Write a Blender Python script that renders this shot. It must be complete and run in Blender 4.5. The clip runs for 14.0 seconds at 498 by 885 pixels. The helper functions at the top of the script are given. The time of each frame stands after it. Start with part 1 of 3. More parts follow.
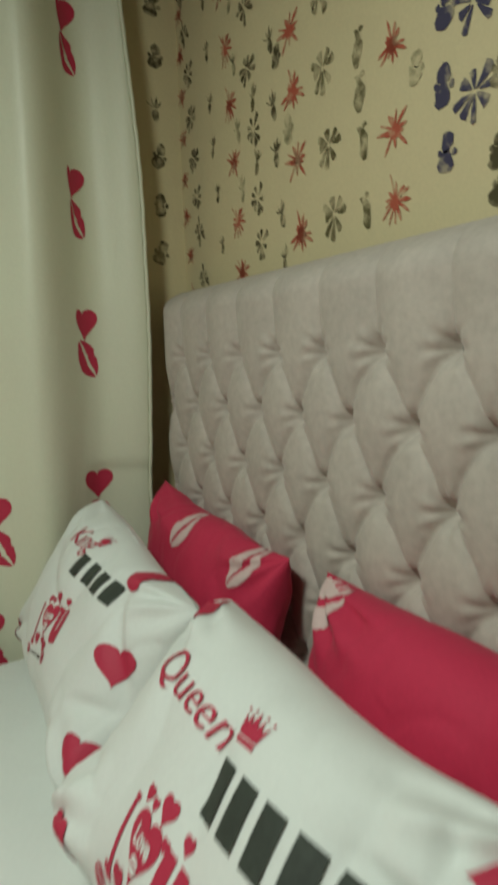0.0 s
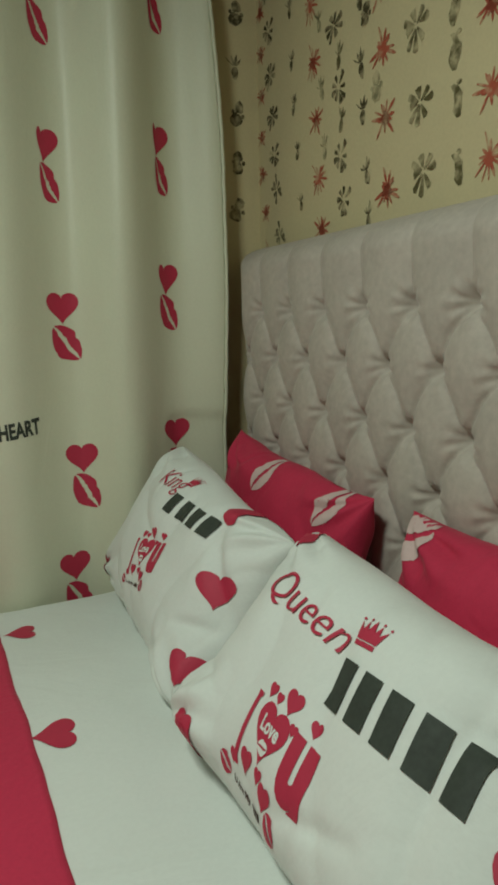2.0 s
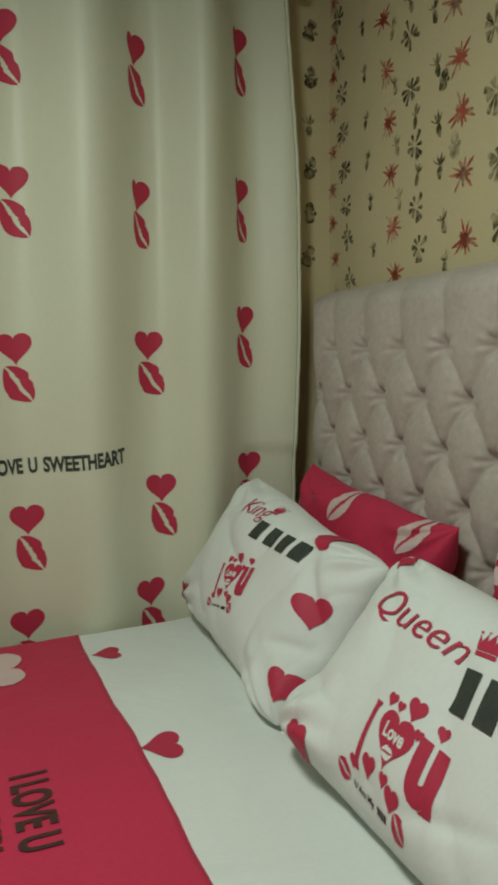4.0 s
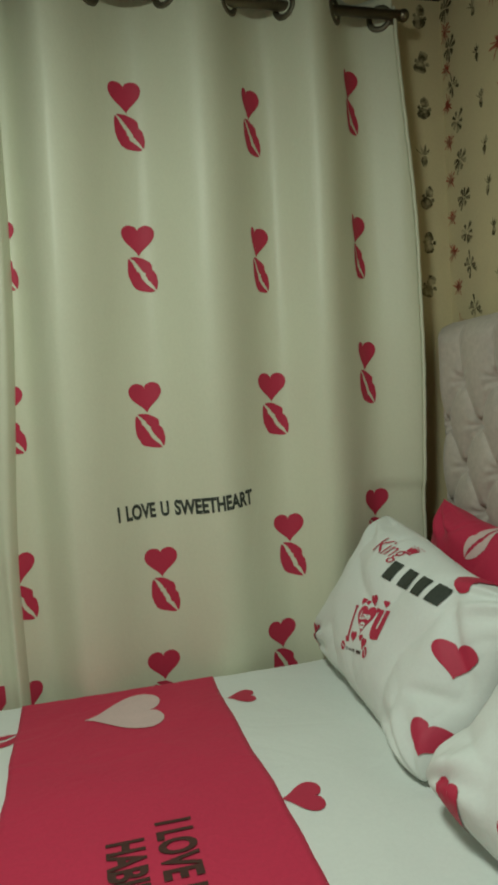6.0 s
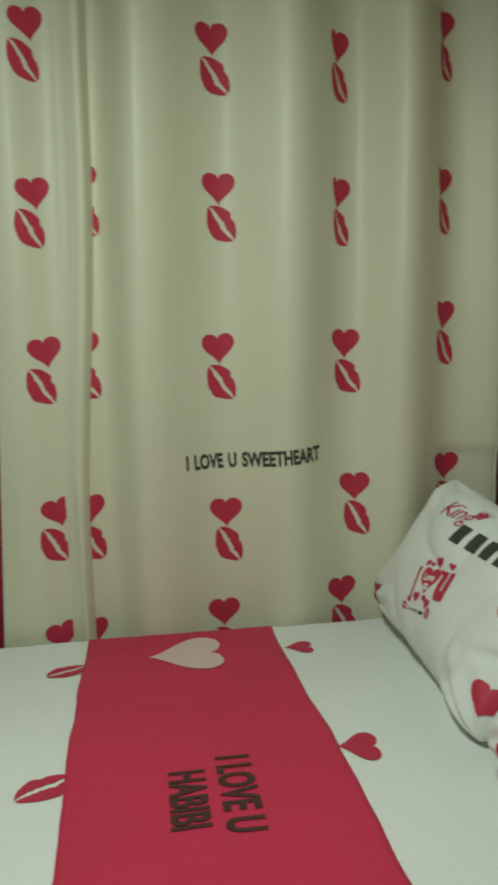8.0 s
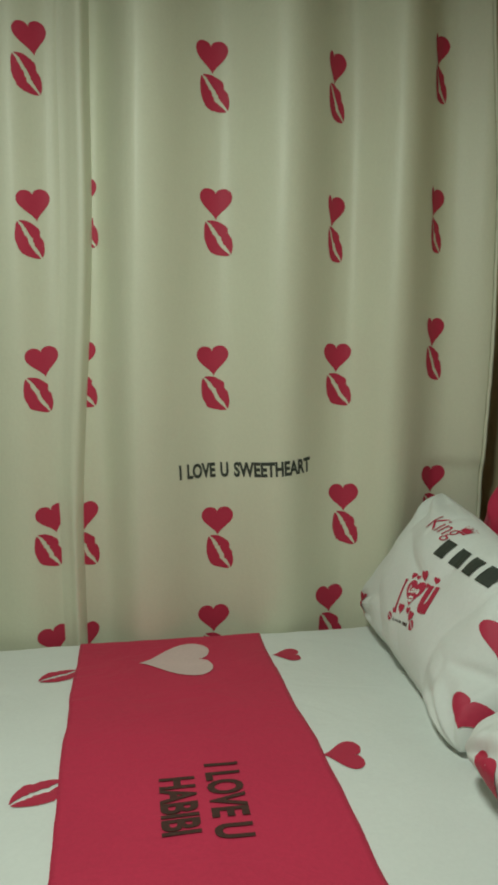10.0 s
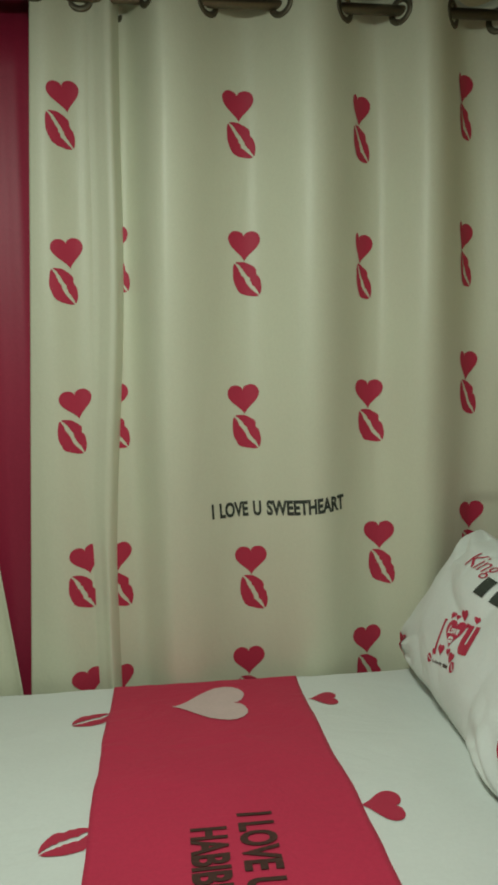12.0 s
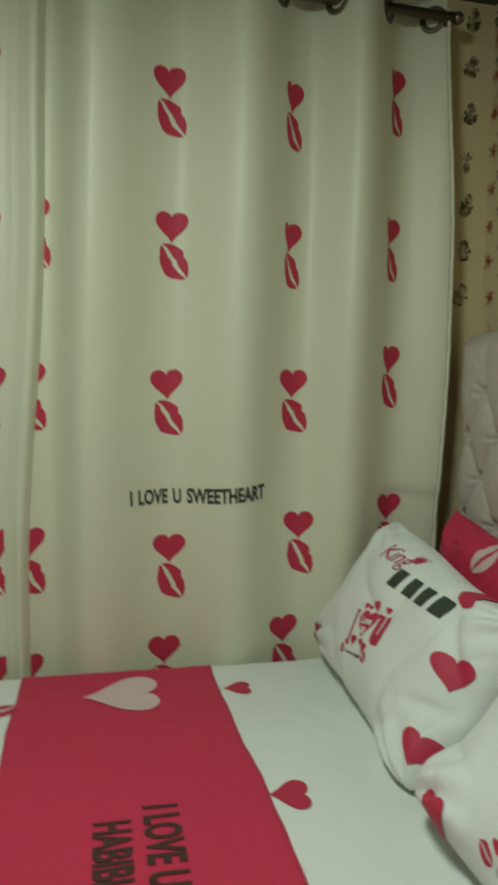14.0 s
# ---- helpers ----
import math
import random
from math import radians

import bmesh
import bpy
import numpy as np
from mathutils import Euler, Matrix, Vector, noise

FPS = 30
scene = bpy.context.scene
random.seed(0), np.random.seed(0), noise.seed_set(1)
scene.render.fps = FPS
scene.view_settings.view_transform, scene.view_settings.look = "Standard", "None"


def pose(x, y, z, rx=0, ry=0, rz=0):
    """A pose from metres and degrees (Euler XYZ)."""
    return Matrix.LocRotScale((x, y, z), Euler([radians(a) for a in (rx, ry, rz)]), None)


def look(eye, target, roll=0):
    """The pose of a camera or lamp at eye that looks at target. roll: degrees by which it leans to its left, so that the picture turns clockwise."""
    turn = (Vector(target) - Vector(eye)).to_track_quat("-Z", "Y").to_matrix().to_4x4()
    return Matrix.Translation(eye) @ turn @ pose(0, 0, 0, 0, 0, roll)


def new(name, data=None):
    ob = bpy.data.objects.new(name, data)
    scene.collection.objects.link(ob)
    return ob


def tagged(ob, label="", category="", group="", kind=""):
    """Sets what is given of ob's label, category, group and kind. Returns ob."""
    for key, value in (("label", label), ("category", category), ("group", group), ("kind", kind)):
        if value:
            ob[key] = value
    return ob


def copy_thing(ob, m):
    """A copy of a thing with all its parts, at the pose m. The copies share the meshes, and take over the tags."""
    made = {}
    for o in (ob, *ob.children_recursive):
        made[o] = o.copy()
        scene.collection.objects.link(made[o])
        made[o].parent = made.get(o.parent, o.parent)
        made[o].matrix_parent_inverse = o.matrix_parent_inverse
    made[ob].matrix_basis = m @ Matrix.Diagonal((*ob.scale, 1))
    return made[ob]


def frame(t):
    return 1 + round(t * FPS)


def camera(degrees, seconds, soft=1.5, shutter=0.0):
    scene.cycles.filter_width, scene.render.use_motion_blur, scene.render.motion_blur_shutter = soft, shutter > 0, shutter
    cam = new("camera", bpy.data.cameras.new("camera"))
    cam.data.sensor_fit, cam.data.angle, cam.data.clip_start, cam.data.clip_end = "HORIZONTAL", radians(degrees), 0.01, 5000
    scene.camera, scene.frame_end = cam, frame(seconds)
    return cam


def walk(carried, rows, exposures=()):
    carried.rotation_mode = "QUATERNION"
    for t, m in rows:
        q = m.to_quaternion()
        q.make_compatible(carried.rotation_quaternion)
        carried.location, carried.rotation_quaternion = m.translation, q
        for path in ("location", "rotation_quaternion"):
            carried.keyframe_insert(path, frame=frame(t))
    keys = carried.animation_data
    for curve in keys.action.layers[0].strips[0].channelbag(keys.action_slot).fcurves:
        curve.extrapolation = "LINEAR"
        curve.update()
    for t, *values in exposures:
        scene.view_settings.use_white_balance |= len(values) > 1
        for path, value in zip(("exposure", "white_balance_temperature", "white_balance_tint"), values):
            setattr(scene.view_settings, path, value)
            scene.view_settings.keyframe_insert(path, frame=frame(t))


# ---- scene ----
cam = camera(40.4, 14.0, soft=3.3, shutter=0.5)
PATH = [
    (0, (0.034, 0.026, 1.445), (0.967, 1.776, 1.191), -1.8),
    (0.5, (-0.142, -0.077, 1.407), (0.897, 1.593, 1.043), -1.5),
    (1, (-0.183, -0.076, 1.41), (0.851, 1.6, 1.063), -2.1),
    (1.5, (-0.154, -0.039, 1.43), (0.771, 1.706, 1.118), -0.6),
    (2, (-0.135, -0.006, 1.42), (0.706, 1.773, 1.065), -1.2),
    (2.5, (-0.188, 0.014, 1.41), (0.699, 1.78, 1.106), -1.5),
    (3, (-0.297, 0.008, 1.413), (0.602, 1.759, 1.056), -0.2),
    (3.5, (-0.31, 0.008, 1.396), (0.479, 1.817, 1.069), 1.5),
    (4, (-0.336, -0.024, 1.407), (0.46, 1.795, 1.176), -0.5),
    (4.2, (-0.342, -0.01, 1.413), (0.357, 1.844, 1.142), -0.9),
    (6.3, (-0.362, -0.007, 1.438), (0.113, 1.934, 1.346), -3.6),
    (6.5, (-0.373, -0.019, 1.458), (0.134, 1.914, 1.379), -3.5),
    (7, (-0.412, -0.022, 1.439), (-0.082, 1.948, 1.35), 1.0),
    (7.5, (-0.415, -0.006, 1.422), (-0.216, 1.98, 1.3), -0.8),
    (8, (-0.389, -0.003, 1.414), (-0.091, 1.961, 1.177), -1.0),
    (8.2, (-0.376, -0.01, 1.404), (-0.034, 1.948, 1.18), -1.4),
    (10.3, (-0.409, -0.04, 1.466), (-0.096, 1.92, 1.221), 0.8),
    (10.5, (-0.397, -0.005, 1.434), (-0.111, 1.963, 1.219), 1.0),
    (11, (-0.39, -0.033, 1.456), (-0.162, 1.948, 1.312), -0.6),
    (11.5, (-0.38, -0.031, 1.458), (-0.126, 1.947, 1.313), -0.8),
    (12, (-0.382, -0.035, 1.457), (-0.163, 1.949, 1.329), -1.1),
    (12.5, (-0.378, -0.038, 1.454), (-0.145, 1.944, 1.316), -1.1),
    (13, (-0.374, -0.04, 1.455), (-0.131, 1.941, 1.328), -0.5),
    (13.5, (-0.352, -0.047, 1.456), (-0.062, 1.931, 1.388), -2.1),
    (14, (-0.358, -0.011, 1.452), (0.069, 1.936, 1.291), 1.2),
]
walk(cam, [(t, look(eye, target, roll)) for t, eye, target, roll in PATH], [
    (0.0, 0.15, 6500, 12), (0.5, -0.10, 6500, 15), (1.0, -0.10, 6500, 18), (1.5, -0.08, 6500, 14), (2.0, -0.11, 6500, 9), (2.5, -0.10, 6500, 10), (3.0, -0.06, 6500, 13), (3.5, -0.05, 6500, 14), (4.0, -0.05, 6500, 13),
    (6.3, 0.02, 6500, 8), (7.0, 0.10, 6500, 10), (7.6, 0.02, 6500, 9), (11.0, 0.0, 6500, 11), (14.0, -0.02, 6500, 7)])


# ---- world, light, exposure ----
world = bpy.data.worlds.new("world")
scene.world = world
world.use_nodes = True
world.node_tree.nodes["Background"].inputs[0].default_value = (0.05, 0.055, 0.05, 1)
world.node_tree.nodes["Background"].inputs[1].default_value = 0.2

LAMP_AT = (-0.62, 0.55, 2.60)
LAMP_POSE = look(LAMP_AT, (-0.50, 0.70, 1.70))
lamp_data = bpy.data.lights.new("lamp_light", "AREA")
lamp_data.shape, lamp_data.size = "DISK", 0.36
lamp_data.energy, lamp_data.color = 26.0, (0.89, 1.0, 0.87)
lamp_light = new("lamp_light", lamp_data)
lamp_light.matrix_world = LAMP_POSE



# ---- materials ----
def material(name, colour, rough=0.8, bump=0.0, bump_scale=400.0, vary=0.06, vary_scale=3.0, sheen=0.0, metal=0.0, fine=120.0, crumple=0.0, crumple_scale=(7, 7, 7)):
    m = bpy.data.materials.new(name)
    m.use_nodes = True
    n, l = m.node_tree.nodes, m.node_tree.links
    b = n["Principled BSDF"]
    b.inputs["Roughness"].default_value = rough
    b.inputs["Metallic"].default_value = metal
    if sheen:
        b.inputs["Sheen Weight"].default_value = sheen
        b.inputs["Sheen Roughness"].default_value = 0.35
    co = n.new("ShaderNodeTexCoord")
    big, small = n.new("ShaderNodeTexNoise"), n.new("ShaderNodeTexNoise")
    big.inputs["Scale"].default_value, small.inputs["Scale"].default_value = vary_scale, fine
    big.inputs["Detail"].default_value = 4
    l.new(co.outputs["Object"], big.inputs["Vector"])
    l.new(co.outputs["Object"], small.inputs["Vector"])
    add = n.new("ShaderNodeMath")
    add.operation = "ADD"
    l.new(big.outputs["Fac"], add.inputs[0])
    l.new(small.outputs["Fac"], add.inputs[1])
    ramp = n.new("ShaderNodeMapRange")
    ramp.inputs["From Min"].default_value, ramp.inputs["From Max"].default_value = 0.6, 1.4
    ramp.inputs["To Min"].default_value, ramp.inputs["To Max"].default_value = 1 - vary, 1 + vary
    l.new(add.outputs[0], ramp.inputs["Value"])
    mul = n.new("ShaderNodeVectorMath")
    mul.operation = "SCALE"
    mul.inputs[0].default_value = colour
    l.new(ramp.outputs[0], mul.inputs["Scale"])
    l.new(mul.outputs[0], b.inputs["Base Color"])
    if bump:
        t = n.new("ShaderNodeTexNoise")
        t.inputs["Scale"].default_value = bump_scale
        t.inputs["Detail"].default_value = 3
        l.new(co.outputs["Object"], t.inputs["Vector"])
        k = n.new("ShaderNodeBump")
        k.inputs["Strength"].default_value = bump
        k.inputs["Distance"].default_value = 0.004
        l.new(t.outputs["Fac"], k.inputs["Height"])
        l.new(k.outputs[0], b.inputs["Normal"])
        if crumple:
            stretch = n.new("ShaderNodeMapping")
            stretch.inputs["Scale"].default_value = crumple_scale
            l.new(co.outputs["Object"], stretch.inputs["Vector"])
            c = n.new("ShaderNodeTexNoise")
            c.inputs["Scale"].default_value, c.inputs["Detail"].default_value, c.inputs["Distortion"].default_value = 1.0, 5, 1.2
            l.new(stretch.outputs[0], c.inputs["Vector"])
            k2 = n.new("ShaderNodeBump")
            k2.inputs["Strength"].default_value, k2.inputs["Distance"].default_value = crumple, 0.03
            l.new(c.outputs["Fac"], k2.inputs["Height"])
            l.new(k2.outputs[0], k.inputs["Normal"])
    return m


def ink(name, colour, paper, cover=0.5):
    """Stamped ink that breaks up and lets the paper through."""
    m = material(name, colour, 0.75, vary=0.15, vary_scale=40)
    n, l = m.node_tree.nodes, m.node_tree.links
    b = n["Principled BSDF"]
    tone = b.inputs["Base Color"].links[0].from_socket
    co, t = n.new("ShaderNodeTexCoord"), n.new("ShaderNodeTexNoise")
    t.inputs["Scale"].default_value, t.inputs["Detail"].default_value = 3.6, 8
    info = n.new("ShaderNodeObjectInfo")
    shift = n.new("ShaderNodeVectorMath")
    l.new(co.outputs["Object"], shift.inputs[0])
    far = n.new("ShaderNodeMath")
    far.operation = "MULTIPLY"
    far.inputs[1].default_value = 50
    l.new(info.outputs["Random"], far.inputs[0])
    l.new(far.outputs[0], shift.inputs[1])
    l.new(shift.outputs[0], t.inputs["Vector"])
    r = n.new("ShaderNodeMapRange")
    r.inputs["From Min"].default_value, r.inputs["From Max"].default_value = cover - 0.12, cover + 0.15
    r.inputs["To Max"].default_value = 0.85
    l.new(t.outputs["Fac"], r.inputs["Value"])
    mix = n.new("ShaderNodeMix")
    mix.data_type = "RGBA"
    l.new(r.outputs[0], mix.inputs[0])
    l.new(tone, mix.inputs[6])
    mix.inputs[7].default_value = (*paper, 1)
    l.new(mix.outputs[2], b.inputs["Base Color"])
    return m


PAPER = (0.635, 0.548, 0.335)
M_SATIN = material("white_satin", (0.66, 0.675, 0.525), 0.48, bump=0.12, bump_scale=90, vary=0.03, vary_scale=2, sheen=0.15, crumple=0.17, crumple_scale=(5, 5, 1.5))
M_COTTON = material("white_cotton", (0.73, 0.765, 0.735), 0.85, bump=0.15, bump_scale=60, vary=0.03, vary_scale=4, sheen=0.1, crumple=0.24, crumple_scale=(3, 4.5, 3.5))
M_RED = material("red_cotton", (0.55, 0.024, 0.075), 0.8, bump=0.15, bump_scale=70, vary=0.07, vary_scale=3, sheen=0.1, crumple=0.22, crumple_scale=(5, 8, 6))
M_PRINT = material("red_print", (0.48, 0.024, 0.066), 0.65, vary=0.05, vary_scale=12)
M_PINK = material("pale_pink_print", (0.66, 0.50, 0.48), 0.75, vary=0.06, vary_scale=20)
M_BLACK = material("dark_print", (0.035, 0.045, 0.035), 0.7, vary=0.25, vary_scale=30)
M_BROWN = material("dark_brown_print", (0.06, 0.02, 0.015), 0.75, vary=0.2, vary_scale=30)
M_CRIMSON = material("crimson_satin", (0.36, 0.016, 0.055), 0.5, bump=0.1, bump_scale=60, vary=0.08, sheen=0.2)
M_VELVET = material("grey_velvet", (0.49, 0.438, 0.388), 0.75, bump=0.15, bump_scale=45, vary=0.13, vary_scale=7, sheen=0.35, fine=60, crumple=0.12, crumple_scale=(9, 9, 9))
M_PAPER = material("beige_wallpaper", PAPER, 0.7, bump=0.08, bump_scale=150, vary=0.05, vary_scale=2.5)
# one very dark base colour for the whole ceiling
M_CEIL = material("dark_ceiling", (0.05, 0.046, 0.042), 0.8, vary=0.1)
M_FLOOR = material("brown_floor", (0.16, 0.11, 0.08), 0.5, vary=0.15)
M_PLASTER = material("plain_plaster", (0.72, 0.68, 0.58), 0.85, vary=0.05)
M_ROD = material("bronze_rod", (0.20, 0.17, 0.12), 0.35, vary=0.12, vary_scale=20, metal=0.85)
M_RING = material("antique_ring", (0.15, 0.135, 0.095), 0.5, vary=0.2, vary_scale=40, metal=0.7)
M_BUTTON = material("button_cloth", (0.22, 0.20, 0.18), 0.5, vary=0.1)
M_GEM = material("clear_stud", (0.75, 0.75, 0.75), 0.12, vary=0.05, metal=0.9)
M_DARK = material("dark_wood", (0.035, 0.03, 0.028), 0.6, vary=0.15)
INK = {
    "red": ink("red_ink", (0.42, 0.09, 0.05), PAPER, 0.58),
    "dark": ink("dark_ink", (0.066, 0.054, 0.020), PAPER, 0.55),
    "olive": ink("olive_ink", (0.105, 0.088, 0.032), PAPER, 0.54),
    "faint": ink("faint_ink", (0.21, 0.19, 0.10), PAPER, 0.50),
    "navy": ink("navy_ink", (0.05, 0.045, 0.09), PAPER, 0.64),
}


# ---- mesh helpers ----
def part(name, bm, mat, parent=None, label="", smooth=True):
    me = bpy.data.meshes.new(name)
    bm.to_mesh(me)
    bm.free()
    me.materials.append(mat)
    if smooth:
        me.polygons.foreach_set("use_smooth", [True] * len(me.polygons))
    ob = new(name, me)
    if parent:
        ob.parent = parent
    return tagged(ob, label)


def box(bm, x0, x1, y0, y1, z0, z1, bevel=0.0):
    vs = [bm.verts.new((x, y, z)) for x in (x0, x1) for y in (y0, y1) for z in (z0, z1)]
    fs = [bm.faces.new([vs[i] for i in q]) for q in ((0, 1, 3, 2), (4, 6, 7, 5), (0, 4, 5, 1), (2, 3, 7, 6), (0, 2, 6, 4), (1, 5, 7, 3))]
    if bevel:
        bmesh.ops.bevel(bm, geom=list({e for f in fs for e in f.edges}), offset=bevel, segments=3, profile=0.5, affect="EDGES")
    return bm


def sheet(name, f, us, vs, mat, parent=None, thick=0.0, label=""):
    """A surface f(u, v) over a grid, with thickness behind it."""
    bm = bmesh.new()
    grid = [[bm.verts.new(f(u, v)) for v in vs] for u in us]
    for i in range(len(us) - 1):
        for j in range(len(vs) - 1):
            bm.faces.new((grid[i][j], grid[i + 1][j], grid[i + 1][j + 1], grid[i][j + 1]))
    bm.normal_update()
    if thick:
        bmesh.ops.solidify(bm, geom=bm.faces[:], thickness=thick)
    return part(name, bm, mat, parent, label)


def span(a, b, n):
    return [a + (b - a) * i / (n - 1) for i in range(n)]


def smooth(x):
    x = min(max(x, 0.0), 1.0)
    return x * x * (3 - 2 * x)


# ---- flat shapes, one unit high, centred ----
def heart(lean=0.0):
    pts = []
    for i in range(36):
        a = 2 * math.pi * i / 36
        x = 16 * math.sin(a) ** 3
        y = 13 * math.cos(a) - 5 * math.cos(2 * a) - 2 * math.cos(3 * a) - math.cos(4 * a)
        y += 1.6 * math.exp(-((x / 3.0) ** 2)) if y > 0 else 0
        pts.append((x / 28.5 + lean * y / 30, (y + 2.5) / 29))
    return [pts]


def lips(tilt=0.0, rough=3):
    """Two halves of a kiss mark with a broken gap between them."""
    rnd = random.Random(rough)
    n = 26
    upper, lower = [], []
    xs = [-0.5 + i / n for i in range(n + 1)]
    wave = [0.022 * math.sin(2.1 * math.pi * i / n) + 0.008 * math.sin(5.3 * math.pi * i / n) for i in range(n + 1)]
    for sign, bulge, side in ((1, 0.30, upper), (-1, 0.32, lower)):
        inner, outer = [], []
        for i, x in enumerate(xs):
            arch = max(math.sin(math.pi * i / n), 0.0)
            tooth = rnd.choice((0.0, 0.0, 0.014, 0.03)) * arch
            inner.append((x, wave[i] + sign * (0.016 + 0.034 * arch ** 0.7 + tooth)))
            h = bulge * arch ** 0.72
            if sign > 0:
                h *= 1 - 0.20 * math.exp(-(((x - 0.05) / 0.07) ** 2))
            outer.append((x, sign * (0.045 + h * (0.965 + 0.06 * rnd.random())) + wave[i]))
        outer[0], outer[-1] = (-0.515, 0.034 * sign), (0.515, 0.034 * sign)
        side.extend(inner + outer[::-1])
    c, s = math.cos(tilt), math.sin(tilt)
    return [[(x * c - y * s, x * s + y * c) for x, y in loop] for loop in (upper, lower)]


def crown():
    band = [(-0.42, -0.42), (0.42, -0.42), (0.42, -0.26), (-0.42, -0.26)]
    tops = [(-0.43, -0.22), (0.43, -0.22), (0.60, 0.36), (0.36, 0.10), (0.28, 0.44), (0.15, 0.14), (0.0, 0.54), (-0.15, 0.14), (-0.28, 0.44), (-0.36, 0.10), (-0.60, 0.36)]
    dots = [[(cx + 0.05 * math.cos(a * 0.9), cy + 0.05 * math.sin(a * 0.9)) for a in range(7)] for cx, cy in ((-0.6, 0.44), (-0.27, 0.5), (0.27, 0.5), (0.6, 0.44))]
    return [band, tops, *dots]


def bar(w, h, lean=0.0):
    return [[(-w / 2 - lean * h / 2, -h / 2), (w / 2 - lean * h / 2, -h / 2), (w / 2 + lean * h / 2, h / 2), (-w / 2 + lean * h / 2, h / 2)]]


def moved(loops, x, y, size, turn=0.0, wide=1.0):
    c, s = math.cos(radians(turn)), math.sin(radians(turn))
    return [[(x + size * (px * wide * c - py * s), y + size * (px * wide * s + py * c)) for px, py in loop] for loop in loops]


def flat_bm(loops, step):
    """The loops filled and cut into small pieces, so that they can bend with cloth."""
    bm = bmesh.new()
    for loop in loops:
        bm.faces.new([bm.verts.new((x, y, 0)) for x, y in loop])
    bm.normal_update()
    bmesh.ops.triangulate(bm, faces=bm.faces[:])
    return dice(bm, step)


def dice(bm, step):
    for axis in (0, 1):
        lo, hi = min(v.co[axis] for v in bm.verts), max(v.co[axis] for v in bm.verts)
        for k in range(1, int((hi - lo) / step) + 1):
            at, no = [0, 0, 0], [0, 0, 0]
            at[axis], no[axis] = lo + k * step, 1
            bmesh.ops.bisect_plane(bm, geom=bm.verts[:] + bm.edges[:] + bm.faces[:], plane_co=at, plane_no=no, dist=1e-6)
    return bm


def text_bm(words, height, step, wide=1.0, bold=0.0, shear=0.0, arch=0.0, width=0.0, gap=1.0):
    cu = bpy.data.curves.new("lettering", "FONT")
    cu.body, cu.align_x, cu.align_y, cu.offset, cu.shear = words, "CENTER", "CENTER", bold, shear
    cu.resolution_u, cu.space_word = 4, gap
    ob = new("lettering", cu)
    bpy.context.view_layer.update()
    me = bpy.data.meshes.new_from_object(ob.evaluated_get(bpy.context.evaluated_depsgraph_get()))
    bpy.data.objects.remove(ob)
    bpy.data.curves.remove(cu)
    bm = bmesh.new()
    bm.from_mesh(me)
    bpy.data.meshes.remove(me)
    ys = [v.co.y for v in bm.verts]
    mid, k = (min(ys) + max(ys)) / 2, height / (max(ys) - min(ys))
    xs = [v.co.x for v in bm.verts]
    if width:
        wide = width / (max(xs) - min(xs)) / k
    for v in bm.verts:
        x = (v.co.x - (min(xs) + max(xs)) / 2) * k * wide
        v.co = (x, (v.co.y - mid) * k + arch * x * x, 0)
    bmesh.ops.triangulate(bm, faces=bm.faces[:])
    return dice(bm, step)


def stamp(name, bm, surface, x, y, mat, parent, turn=0.0, lift=0.0018, label=""):
    """Lays a flat print on a surface(x, y), a hair above the cloth."""
    c, s = math.cos(radians(turn)), math.sin(radians(turn))
    for v in bm.verts:
        px, py = x + v.co.x * c - v.co.y * s, y + v.co.x * s + v.co.y * c
        e = 0.002
        p = Vector(surface(px, py))
        n = (Vector(surface(px + e, py)) - p).cross(Vector(surface(px, py + e)) - p).normalized()
        v.co = p + n * lift
    return part(name, bm, mat, parent, label)


# ---- the room ----
EAST, NORTH, TOP = 0.985, 2.235, 2.80
WEST, SOUTH = -2.3, -1.5


def wall(name, dims, mat, label):
    return tagged(part(name, box(bmesh.new(), *dims), mat, smooth=False), label, "wall", kind="structure")


wall_east = wall("wall_east", (EAST, EAST + 0.12, SOUTH, NORTH, 0, TOP), M_PAPER, "beige wallpaper with rows of stamped splashes")
wall_north = wall("wall_north", (WEST, EAST + 0.12, NORTH, NORTH + 0.12, 0, TOP), M_PAPER, "beige wallpapered wall behind the curtains")
wall("wall_west", (WEST - 0.12, WEST, SOUTH, NORTH + 0.12, 0, TOP), M_PLASTER, "plain plastered bedroom wall")
wall("wall_south", (WEST, EAST + 0.12, SOUTH - 0.12, SOUTH, 0, TOP), M_PLASTER, "plain plastered bedroom wall")
tagged(part("floor", box(bmesh.new(), WEST, EAST, SOUTH, NORTH, -0.1, 0), M_FLOOR, smooth=False), "plain brown bedroom floor", "floor", kind="structure")
tagged(part("ceiling", box(bmesh.new(), WEST - 0.12, EAST + 0.12, SOUTH - 0.12, NORTH + 0.12, TOP, TOP + 0.1), M_CEIL, smooth=False), "dark bedroom ceiling", "ceiling", kind="structure")

